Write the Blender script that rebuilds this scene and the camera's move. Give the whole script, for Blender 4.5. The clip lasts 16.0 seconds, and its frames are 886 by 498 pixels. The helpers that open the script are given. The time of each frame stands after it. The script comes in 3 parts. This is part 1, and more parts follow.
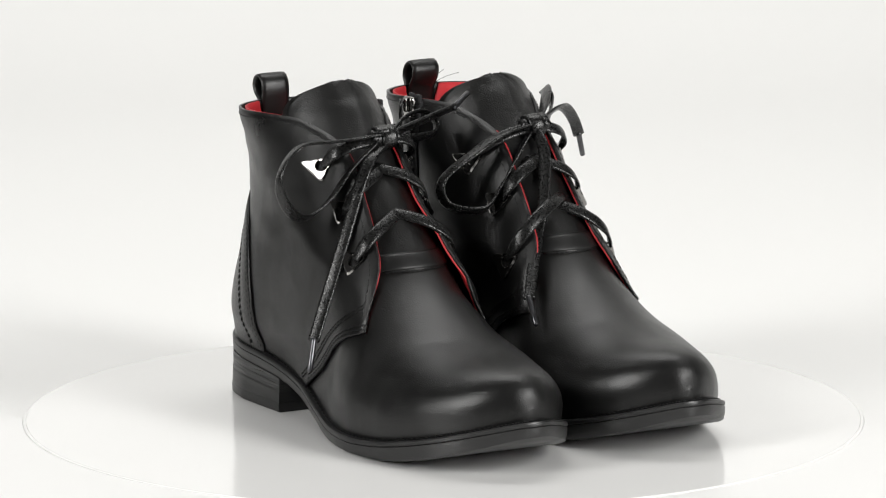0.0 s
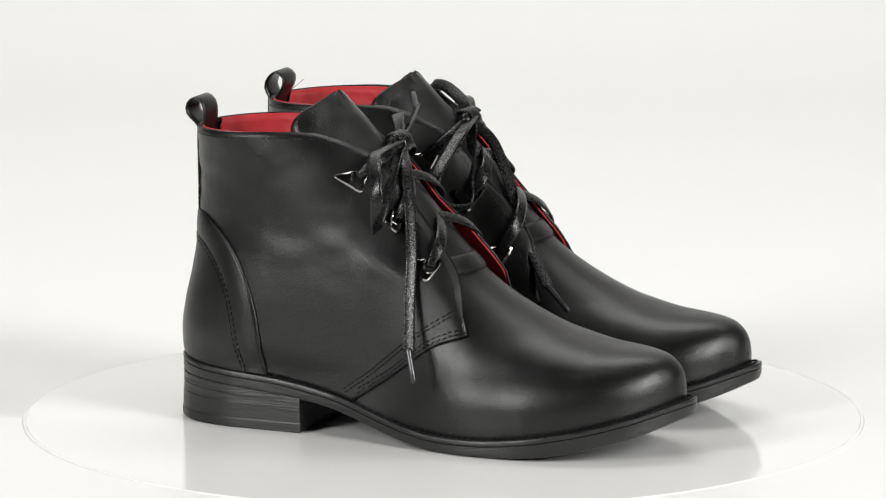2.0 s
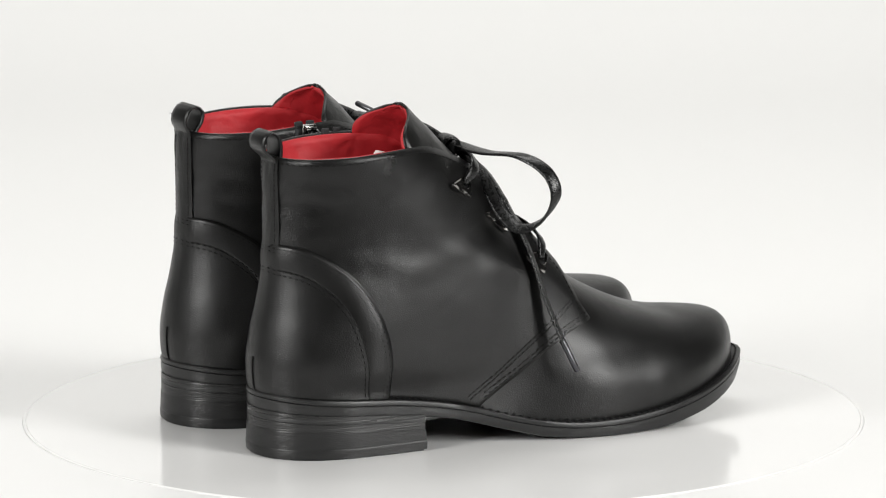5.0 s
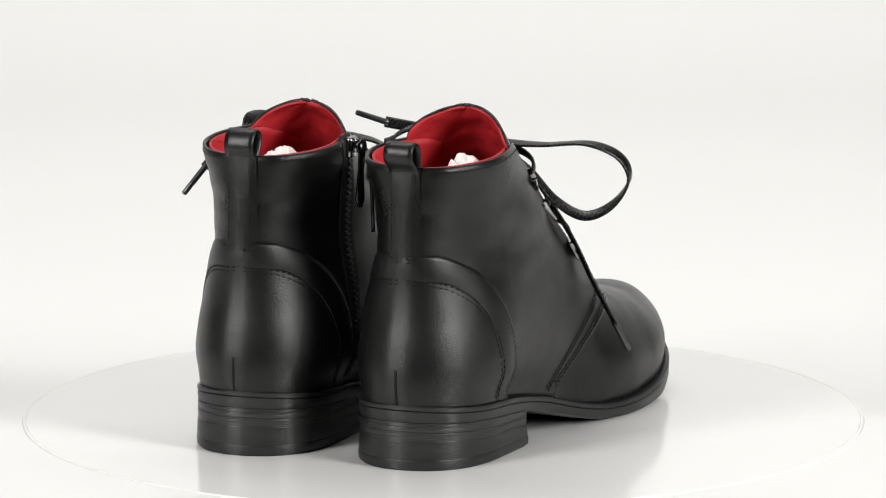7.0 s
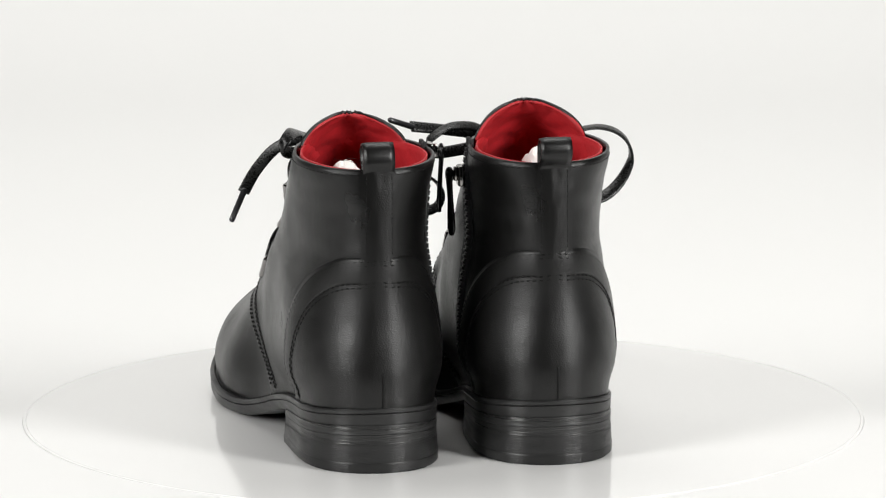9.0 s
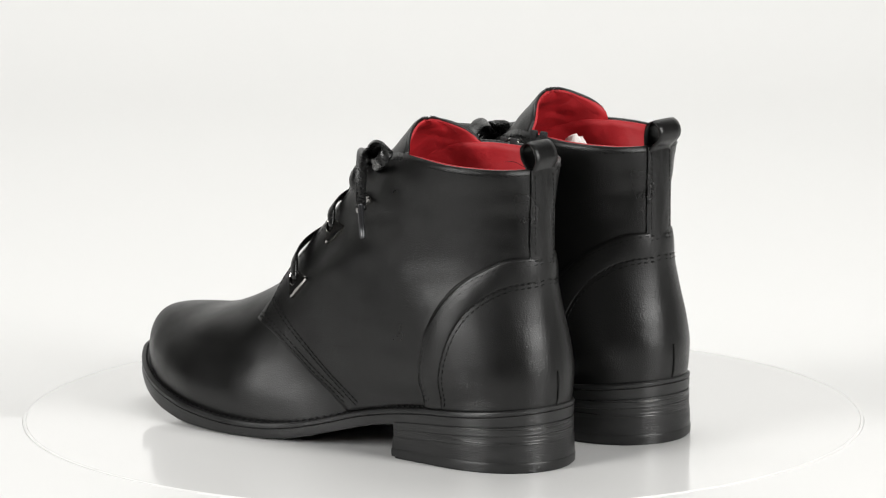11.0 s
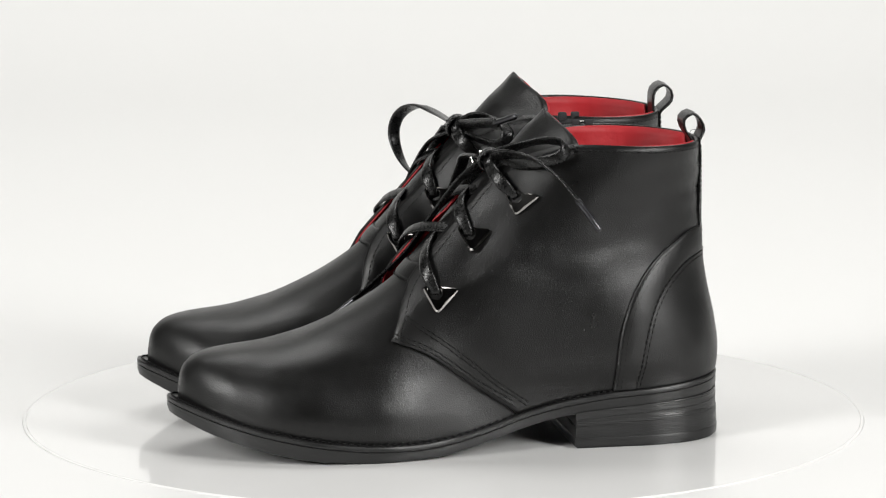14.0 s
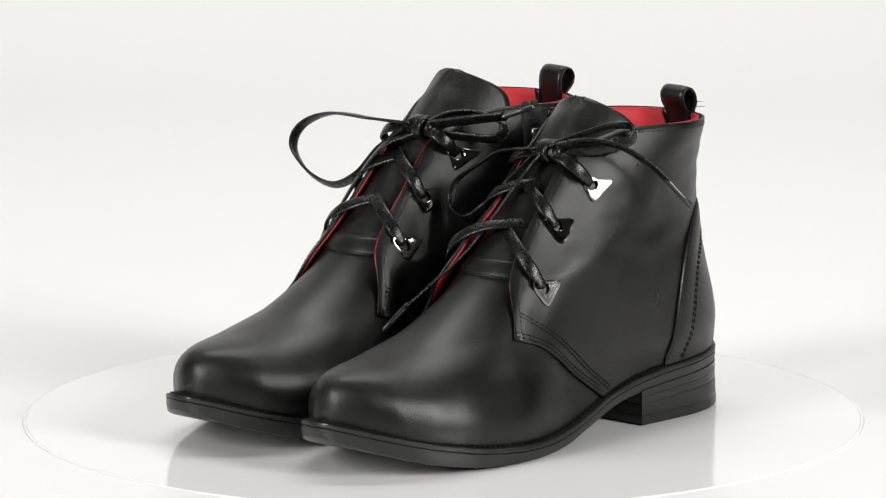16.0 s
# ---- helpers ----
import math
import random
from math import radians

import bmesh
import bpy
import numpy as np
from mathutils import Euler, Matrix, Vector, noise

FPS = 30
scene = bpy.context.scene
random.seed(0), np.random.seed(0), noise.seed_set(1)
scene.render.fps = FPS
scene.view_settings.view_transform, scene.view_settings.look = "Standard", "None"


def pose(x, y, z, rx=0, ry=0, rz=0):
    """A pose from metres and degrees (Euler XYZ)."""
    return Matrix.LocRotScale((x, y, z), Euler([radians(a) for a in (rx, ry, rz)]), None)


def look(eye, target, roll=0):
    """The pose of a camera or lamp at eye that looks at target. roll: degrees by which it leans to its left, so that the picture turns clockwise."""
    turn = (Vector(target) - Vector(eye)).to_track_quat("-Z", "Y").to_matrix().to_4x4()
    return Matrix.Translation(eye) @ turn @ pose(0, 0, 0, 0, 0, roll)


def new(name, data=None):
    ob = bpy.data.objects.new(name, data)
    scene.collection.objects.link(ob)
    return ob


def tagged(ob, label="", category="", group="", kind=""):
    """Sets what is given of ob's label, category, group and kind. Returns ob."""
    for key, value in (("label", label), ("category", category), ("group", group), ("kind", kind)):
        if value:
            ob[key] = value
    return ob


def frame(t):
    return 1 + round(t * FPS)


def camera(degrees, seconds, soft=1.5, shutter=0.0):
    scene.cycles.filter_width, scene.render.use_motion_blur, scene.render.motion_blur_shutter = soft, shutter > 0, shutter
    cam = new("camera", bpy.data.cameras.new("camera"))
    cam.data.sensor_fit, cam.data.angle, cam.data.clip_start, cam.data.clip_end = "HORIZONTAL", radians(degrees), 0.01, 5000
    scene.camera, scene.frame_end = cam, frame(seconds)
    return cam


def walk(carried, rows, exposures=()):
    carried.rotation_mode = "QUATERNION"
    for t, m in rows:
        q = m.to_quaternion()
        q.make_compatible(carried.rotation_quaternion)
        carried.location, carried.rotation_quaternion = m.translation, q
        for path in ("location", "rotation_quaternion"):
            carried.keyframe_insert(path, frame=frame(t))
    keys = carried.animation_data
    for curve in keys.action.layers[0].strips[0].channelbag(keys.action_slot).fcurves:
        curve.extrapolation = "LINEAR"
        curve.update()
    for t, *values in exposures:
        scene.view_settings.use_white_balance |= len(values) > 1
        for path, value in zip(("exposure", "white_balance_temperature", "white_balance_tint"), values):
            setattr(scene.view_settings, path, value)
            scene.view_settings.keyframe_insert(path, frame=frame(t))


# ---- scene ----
# the film camera stands still; the turntable turns before it
cam = camera(6.8, 16.0, soft=1.2)
CAM_POSE = pose(0.0, -3.877, 0.8245, 90 - 10.725, 0, 0) @ pose(0, 0, 0, 0, 0, -0.12)
walk(cam, [(0.0, CAM_POSE), (16.0, CAM_POSE)])

TURN_RATE = 17.8407      # degrees a second, anticlockwise from above
TURN_ZERO = 3.3          # seconds at which the boots show their side
BOOT_RIGHT = (0.001, -0.0355, -1.2)
BOOT_LEFT = (0.0, 0.0586, -0.2)

# ---------------------------------------------------------------- light
world = bpy.data.worlds.new("studio")
scene.world = world
world.use_nodes = True
world.node_tree.nodes["Background"].inputs[0].default_value = (1.0, 0.99, 0.97, 1)
world.node_tree.nodes["Background"].inputs[1].default_value = 0.04


def softbox(name, eye, target, sx, sy, watts, colour=(1, 0.995, 0.975)):
    lamp = bpy.data.lights.new(name, "AREA")
    lamp.shape, lamp.size, lamp.size_y, lamp.energy, lamp.color = "RECTANGLE", sx, sy, watts, colour
    ob = new(name, lamp)
    ob.matrix_world = look(eye, target)
    return ob


softbox("softbox_left", (-1.62, -1.38, 1.02), (0, 0, 0.10), 0.60, 1.15, 44)
softbox("softbox_right", (1.62, -1.38, 1.02), (0, 0, 0.10), 0.60, 1.15, 55)
softbox("softbox_top", (0, 0.75, 2.0), (0, 0.2, 0), 1.3, 0.8, 12.0)
softbox("backdrop_lamp", (0, 0.6, 1.9), (0, 1.5, 0.0), 2.6, 0.4, 14.5)
scene.view_settings.exposure = 0.0

# ---------------------------------------------------------------- materials
def material(name, base, rough, metal=0.0, grain=None, bump=0.0, vary=0.0, vary_scale=20.0, coat=0.0, stretch=None,
             rough_vary=0.0, spec=0.5, crease=None):
    m = bpy.data.materials.new(name)
    m.use_nodes = True
    n, l = m.node_tree.nodes, m.node_tree.links
    b = n["Principled BSDF"]
    b.inputs["Base Color"].default_value = (*base, 1)
    b.inputs["Roughness"].default_value = rough
    b.inputs["Metallic"].default_value = metal
    b.inputs["Specular IOR Level"].default_value = spec
    b.inputs["Coat Weight"].default_value = coat
    co = n.new("ShaderNodeTexCoord")
    mp = n.new("ShaderNodeMapping")
    mp.inputs["Scale"].default_value = stretch or (1, 1, 1)
    l.new(co.outputs["Object"], mp.inputs[0])
    if vary or rough_vary:
        t = n.new("ShaderNodeTexNoise")
        t.inputs["Scale"].default_value, t.inputs["Detail"].default_value = vary_scale, 5
        l.new(mp.outputs[0], t.inputs[0])
        if vary:
            mx = n.new("ShaderNodeMix")
            mx.data_type = "RGBA"
            mx.inputs["A"].default_value = (*[c * (1 - vary) for c in base], 1)
            mx.inputs["B"].default_value = (*[min(1, c * (1 + vary)) for c in base], 1)
            l.new(t.outputs[0], mx.inputs["Factor"])
            l.new(mx.outputs["Result"], b.inputs["Base Color"])
        if rough_vary:
            r = n.new("ShaderNodeMapRange")
            r.inputs["From Min"].default_value, r.inputs["From Max"].default_value = 0.3, 0.7
            r.inputs["To Min"].default_value, r.inputs["To Max"].default_value = rough - rough_vary, rough + rough_vary
            l.new(t.outputs[0], r.inputs["Value"])
            l.new(r.outputs[0], b.inputs["Roughness"])
    if grain:
        t = n.new("ShaderNodeTexNoise") if grain[1] == "noise" else n.new("ShaderNodeTexVoronoi")
        t.inputs["Scale"].default_value = grain[0]
        l.new(mp.outputs[0], t.inputs[0])
        w = n.new("ShaderNodeTexNoise")
        w.inputs["Scale"].default_value, w.inputs["Detail"].default_value = grain[0] / 9, 4
        l.new(mp.outputs[0], w.inputs[0])
        add = n.new("ShaderNodeMath")
        add.operation = "MULTIPLY_ADD"
        add.inputs[1].default_value = grain[2]
        l.new(w.outputs[0], add.inputs[0])
        l.new(t.outputs[0], add.inputs[2])
        bp = n.new("ShaderNodeBump")
        bp.inputs["Strength"].default_value, bp.inputs["Distance"].default_value = bump, 0.0006
        l.new(add.outputs[0], bp.inputs["Height"])
        l.new(bp.outputs[0], b.inputs["Normal"])
        if crease:
            c = n.new("ShaderNodeTexNoise")
            c.inputs["Scale"].default_value, c.inputs["Detail"].default_value = crease[0], 1.2
            c.inputs["Distortion"].default_value = 0.5
            l.new(mp.outputs[0], c.inputs[0])
            cb = n.new("ShaderNodeBump")
            cb.inputs["Strength"].default_value, cb.inputs["Distance"].default_value = 1.0, crease[1]
            l.new(c.outputs[0], cb.inputs["Height"])
            l.new(cb.outputs[0], bp.inputs["Normal"])
    return m


LEATHER = material("black_leather", (0.0040, 0.0039, 0.0038), 0.36, spec=0.41, grain=(1500, "noise", 0.8), bump=0.24, vary=0.25, vary_scale=30,
                   rough_vary=0.08, crease=(26, 0.0005))
LEATHER_QUARTER = material("quarter_leather", (0.0034, 0.0033, 0.0032), 0.335, spec=0.38, grain=(1900, "noise", 0.4), bump=0.32, vary=0.25,
                           vary_scale=30, rough_vary=0.07, crease=(40, 0.0007))
LEATHER_SOFT = material("tongue_leather", (0.0052, 0.0051, 0.0049), 0.34, spec=0.44, grain=(1300, "noise", 0.9), bump=0.36, vary=0.25,
                        vary_scale=40, rough_vary=0.06, crease=(70, 0.0007))
RED = material("red_lining", (0.42, 0.012, 0.018), 0.62, grain=(500, "noise", 3.0), bump=0.3, vary=0.22, vary_scale=60, crease=(55, 0.003))
RED_EDGE = material("red_edge", (0.40, 0.015, 0.02), 0.6, grain=(500, "noise", 3.0), bump=0.2)
RUBBER = material("black_rubber", (0.012, 0.012, 0.012), 0.38, spec=0.45, grain=(300, "noise", 1.5), bump=0.2, vary=0.3, vary_scale=50,
                  stretch=(1, 1, 6), rough_vary=0.08)
STACK = material("stacked_heel", (0.013, 0.013, 0.013), 0.36, spec=0.5, grain=(240, "noise", 2.5), bump=0.55, vary=0.5, vary_scale=60,
                 stretch=(0.16, 0.16, 6), rough_vary=0.14)
THREAD = material("black_thread", (0.003, 0.003, 0.003), 0.55, spec=0.22)
LACE = material("waxed_lace", (0.0040, 0.0040, 0.0039), 0.31, spec=0.40, grain=(1700, "noise", 0.6), bump=0.20, vary=0.3, vary_scale=900,
                rough_vary=0.14, crease=(110, 0.0003))
AGLET = material("aglet_metal", (0.08, 0.08, 0.085), 0.28, metal=0.9)
GUNMETAL = material("gunmetal", (0.31, 0.30, 0.29), 0.09, metal=1.0, rough_vary=0.03, vary_scale=60)
TEETH = material("zip_teeth", (0.015, 0.015, 0.015), 0.45, spec=0.4)
DARK_METAL = material("dark_metal", (0.05, 0.05, 0.05), 0.25, metal=1.0)
TAPE = material("zip_tape", (0.012, 0.012, 0.013), 0.8, grain=(1200, "noise", 1.0), bump=0.5)
PAPER = material("tissue_paper", (0.78, 0.75, 0.73), 0.7, grain=(120, "noise", 3.0), bump=0.3)
DISC = material("turntable_acrylic", (0.755, 0.75, 0.742), 0.10, vary=0.012, vary_scale=3, rough_vary=0.02, spec=0.45)
BACK = material("white_backdrop", (0.785, 0.782, 0.772), 0.8, vary=0.012, vary_scale=2)
ROOM = material("dark_studio_paint", (0.07, 0.07, 0.07), 0.85, vary=0.1, vary_scale=1.5)
PANEL = material("white_panel", (0.75, 0.746, 0.737), 0.4, vary=0.01, vary_scale=4)


# ---------------------------------------------------------------- mesh helpers
def part(name, bm, mat, parent=None, label="", smooth=True, crisp=0):
    me = bpy.data.meshes.new(name)
    bm.to_mesh(me)
    bm.free()
    me.materials.append(mat)
    for f in me.polygons:
        f.use_smooth = smooth
    if crisp:
        me.set_sharp_from_angle(angle=radians(crisp))
    ob = new(name, me)
    if parent:
        ob.parent = parent
    if label:
        tagged(ob, label)
    return ob


def pchip(xs, ys):
    """A smooth curve through the points that does not overshoot."""
    x, y = np.array(xs, float), np.array(ys, float)
    if x[0] > x[-1]:
        x, y = x[::-1], y[::-1]
    h, d = np.diff(x), np.diff(y) / np.diff(x)
    m = np.zeros(len(x))
    for i in range(1, len(x) - 1):
        if d[i - 1] * d[i] > 0:
            w1, w2 = 2 * h[i] + h[i - 1], h[i] + 2 * h[i - 1]
            m[i] = (w1 + w2) / (w1 / d[i - 1] + w2 / d[i])
    m[0], m[-1] = d[0], d[-1]

    def f(v):
        v = min(max(v, x[0]), x[-1])
        i = min(int(np.searchsorted(x, v, side="right")) - 1, len(x) - 2)
        t = (v - x[i]) / h[i]
        return float((1 + 2 * t) * (1 - t) ** 2 * y[i] + t * (1 - t) ** 2 * h[i] * m[i]
                     + t * t * (3 - 2 * t) * y[i + 1] + t * t * (t - 1) * h[i] * m[i + 1])
    return f


def ease(t):
    t = min(max(t, 0.0), 1.0)
    return t * t * (3 - 2 * t)


def add_grid(bm, p, close_u=False, close_v=False):
    """Faces over an array of points p[i][j]. Returns the vertices."""
    v = [[bm.verts.new(q) for q in row] for row in p]
    n, m = len(v), len(v[0])
    for i in range(n if close_u else n - 1):
        for j in range(m if close_v else m - 1):
            bm.faces.new((v[i][j], v[(i + 1) % n][j], v[(i + 1) % n][(j + 1) % m], v[i][(j + 1) % m]))
    return v


def grid_normals(p):
    a = np.gradient(p, axis=0)
    b = np.gradient(p, axis=1)
    n = np.cross(a, b)
    return n / np.maximum(np.linalg.norm(n, axis=2, keepdims=True), 1e-12)


def add_sheet(bm, p, low, high):
    """A closed sheet round the points p: from low to high along the normals of the grid."""
    p = np.array(p, float)
    n = grid_normals(p)
    a, b = add_grid(bm, p + n * high), add_grid(bm, p + n * low)
    for i in range(len(a) - 1):
        for r in (0, -1):
            bm.faces.new((a[i][r], a[i + 1][r], b[i + 1][r], b[i][r]))
    for j in range(len(a[0]) - 1):
        for r in (0, -1):
            bm.faces.new((a[r][j], a[r][j + 1], b[r][j + 1], b[r][j]))
    bmesh.ops.recalc_face_normals(bm, faces=bm.faces)


def sheet(p, low, high):
    bm = bmesh.new()
    add_sheet(bm, p, low, high)
    return bm


def curve_points(pts, step):
    """Points about a step apart on a smooth curve through pts."""
    p = [Vector(q) for q in pts]
    p = [p[0] * 2 - p[1]] + p + [p[-1] * 2 - p[-2]]
    out = []
    for i in range(1, len(p) - 2):
        a, b, c, d = p[i - 1:i + 3]
        n = max(2, int((c - b).length / step))
        for k in range(n):
            t = k / n
            out.append(0.5 * (2 * b + (c - a) * t + (2 * a - 5 * b + 4 * c - d) * t * t + (3 * b - a - 3 * c + d) * t ** 3))
    out.append(p[-2])
    return out


def add_sweep(bm, path, section, side, wide=None):
    """Sweep a closed section (pairs: across, out) along a path; side: the across direction, wide: the share of the width at each point."""
    rings = []
    for i, c in enumerate(path):
        t = (path[min(i + 1, len(path) - 1)] - path[max(i - 1, 0)]).normalized()
        s = Vector(side[i])
        s = (s - t * s.dot(t)).normalized()
        o = t.cross(s)
        k = wide[i] if wide else 1.0
        rings.append([c + s * a * k + o * b for a, b in section])
    v = add_grid(bm, rings, close_v=True)
    bm.faces.new(v[0])
    bm.faces.new(v[-1][::-1])


def add_box(bm, m, size, bevel=0.0):
    made = bmesh.ops.create_cube(bm, size=1, matrix=m @ Matrix.Diagonal((*size, 1)))
    if bevel:
        edges = list({e for v in made["verts"] for e in v.link_edges})
        bmesh.ops.bevel(bm, geom=edges, offset=bevel, segments=2, profile=0.5, affect="EDGES")


def ring_section(width, thick, n=8):
    """A flat rounded section for straps and laces."""
    out = []
    for k in range(n):
        a = 2 * math.pi * (k + 0.5) / n
        c, s = math.cos(a), math.sin(a)
        out.append((width / 2 * math.copysign(abs(c) ** 0.5, c), thick / 2 * math.copysign(abs(s) ** 0.7, s)))
    return out


# ---------------------------------------------------------------- studio
def build_studio():
    # the dim room round the set
    for name, c, size in (("floor", (0, -1.3, -0.92), (6.4, 7.8, 0.1)), ("ceiling", (0, -1.3, 3.65), (6.4, 7.8, 0.1)),
                          ("wall_north", (0, 2.65, 1.365), (6.4, 0.1, 4.47)), ("wall_south", (0, -5.25, 1.365), (6.4, 0.1, 4.47)),
                          ("wall_east", (3.25, -1.3, 1.365), (0.1, 8.0, 4.47)), ("wall_west", (-3.25, -1.3, 1.365), (0.1, 8.0, 4.47))):
        bm = bmesh.new()
        add_box(bm, Matrix.Translation(c), size)
        tagged(part(name, bm, ROOM, smooth=False), "plain dark grey studio " + name.split("_")[0], name.split("_")[0], kind="structure")
    # one white sweep: floor, bend and wall
    y0, r = 1.1, 0.9
    prof = [(-0.468, -0.87), (-0.468, -0.4), (-0.466, -0.03), (-0.462, -0.021), (-0.454, -0.018), (-0.2, -0.018), (0.1, -0.018), (0.5, -0.018)]
    prof += [(y0 + r * math.sin(a), -0.018 + r - r * math.cos(a)) for a in [k * math.pi / 2 / 24 for k in range(25)]]
    prof += [(y0 + r, 3.3)]
    bm = bmesh.new()
    add_grid(bm, [[(x, y, z) for y, z in prof] for x in np.linspace(-2.6, 2.6, 14)])
    tagged(part("backdrop", bm, BACK), "seamless white studio backdrop curving up behind the turntable", "backdrop", kind="structure")
    # the front panel in which the disc turns
    bm = bmesh.new()
    rows = []
    for r, z in ((0.22335, -0.0178), (0.22335, -0.0006), (0.2235, -0.0004)):
        rows.append([(r * math.cos(a), r * math.sin(a), z) for a in np.linspace(math.pi, 2 * math.pi, 65)])
    outer = []
    for a in np.linspace(math.pi, 2 * math.pi, 65):
        s = min(1.3 / max(abs(math.cos(a)), 1e-6), 0.45 / max(abs(math.sin(a)), 1e-6))
        outer.append((s * math.cos(a), s * math.sin(a), -0.0004))
    rows += [outer, [(x, y, -0.0178) for x, y, z in outer]]
    add_grid(bm, rows)
    tagged(part("panel", bm, PANEL, smooth=False), "plain white panel cut round the front of the turntable", "panel", kind="structure")
    # the disc
    def turned(prof, caps):
        bm = bmesh.new()
        v = [[bm.verts.new((r * math.cos(a), r * math.sin(a), z)) for a in [2 * math.pi * k / 160 for k in range(160)]] for r, z in prof]
        for i in range(len(v) - 1):
            for k in range(160):
                bm.faces.new((v[i][k], v[i + 1][k], v[i + 1][(k + 1) % 160], v[i][(k + 1) % 160]))
        for i in caps:
            bm.faces.new(v[i])
        bmesh.ops.recalc_face_normals(bm, faces=bm.faces)
        return bm
    disc_thing = new("turntable")
    tagged(disc_thing, "round glossy white turntable disc carrying two boots", "turntable")
    part("plate", turned([(0.10, 0.0), (0.2215, 0.0), (0.2215, -0.0178), (0.10, -0.0178)], (0, -1)), DISC, disc_thing, smooth=False)
    part("rim", turned([(0.2216, -0.00002), (0.2228, -0.00008), (0.2231, -0.0003), (0.2232, -0.0007), (0.2232, -0.0165), (0.2222, -0.0176),
                        (0.2216, -0.0176)], ()), PANEL, disc_thing, "rounded white edge of the disc", crisp=50)
    return disc_thing


TURNTABLE = build_studio()

# ---------------------------------------------------------------- the boot's form, in millimetres
# x runs to the toe, o is 1 on the outer side and -1 on the inner side of the foot
def outline(xs, ws):
    """Half-widths that close round at both ends."""
    f = pchip(xs, [w * w for w in ws])
    return lambda x: math.sqrt(max(f(x), 0.0))


SOLE_X = (-134, -132.5, -128, -120, -107, -90, -70, -52, -30, 0, 30, 55, 80, 105, 125, 140, 149.5, 155.2, 157.3)
SOLE_OUT = outline(SOLE_X, (0, 10, 19.5, 27.5, 33.5, 36.3, 36.5, 36.5, 38, 44, 51.5, 55, 54, 48.5, 39.5, 28.5, 18, 9.5, 0))
SOLE_IN = outline(SOLE_X, (0, 10, 19.5, 27.5, 33.5, 36.0, 35.5, 34, 31.5, 35, 43, 48.5, 49, 44.5, 36.5, 26.5, 16.5, 8.5, 0))
UP_X = (-130, -128.5, -124, -116.5, -105, -90, -70, -52, -30, 0, 30, 55, 80, 105, 125, 138, 146, 150, 151.5)
UP_OUT = outline(UP_X, (0, 9.5, 17.5, 24.5, 29.5, 31.5, 31.5, 31.8, 34, 40, 47.5, 51, 50, 44.5, 35, 24.5, 14.5, 7.4, 0))
UP_IN = outline(UP_X, (0, 9.5, 17.5, 24.5, 29.5, 31.5, 30.5, 29.5, 28, 32, 40, 45, 45.5, 41, 32.5, 22.5, 13, 6.8, 0))
WELT_TOP = pchip((-134, -115, -95, -72, -52, -28, -5, 16, 36, 57, 80, 109, 132, 156),
                 (34.5, 32.3, 30.6, 29, 26.4, 21.8, 15.2, 10.6, 8.8, 9.2, 11.4, 16.4, 22.2, 30))
SOLE_LOW = pchip((-134, -52, -40, -8, 16, 36, 57, 80, 109, 138, 156), (24, 17.5, 15.8, 7.6, 1.8, 0.1, 0, 0.9, 5.2, 13.4, 20.8))
BACK_X = pchip((20, 33, 38, 46, 62, 78, 94, 110, 140, 157, 180), (-129, -129.8, -131.2, -131.7, -129.8, -126.4, -124.0, -123.2, -122.8, -121.6, -120))
RIDGE_X = (-46, -28, -10, 10, 20, 29, 35.4, 50, 65, 80, 94.5, 109, 120, 131, 140, 146, 149.8, 151.2)
RIDGE_Z = (177, 159, 141, 119, 107, 96.5, 89.5, 78.8, 70.5, 63.7, 58.8, 55.8, 54.8, 53.6, 51.6, 48.0, 42.5, 35)
RIDGE = pchip(RIDGE_X, RIDGE_Z)
FRONT_X = pchip(RIDGE_Z[::-1], RIDGE_X[::-1])
SHAFT_W = pchip((25, 42, 54, 68, 82, 96, 110, 130, 157, 180), (32, 36.2, 37.6, 37.5, 36.8, 35.7, 34.5, 34.5, 35.3, 35))
CAP_REACH = pchip((25, 50, 80, 112, 140, 157, 180), (52, 54, 64, 76, 62, 48, 44))
CAP_FULL = pchip((25, 50, 80, 112, 140, 157, 180), (2.05, 2.05, 2.0, 1.95, 2.0, 2.3, 2.3))


def height(x, z):
    """How far z lies over the feather line, in a space in which that line is level."""
    f = WELT_TOP(x)
    if z >= 60:
        return z
    return 60 * (z - f) / (60 - f)


def level(x, h):
    f = WELT_TOP(x)
    return h if h >= 60 else f + h * (60 - f) / 60


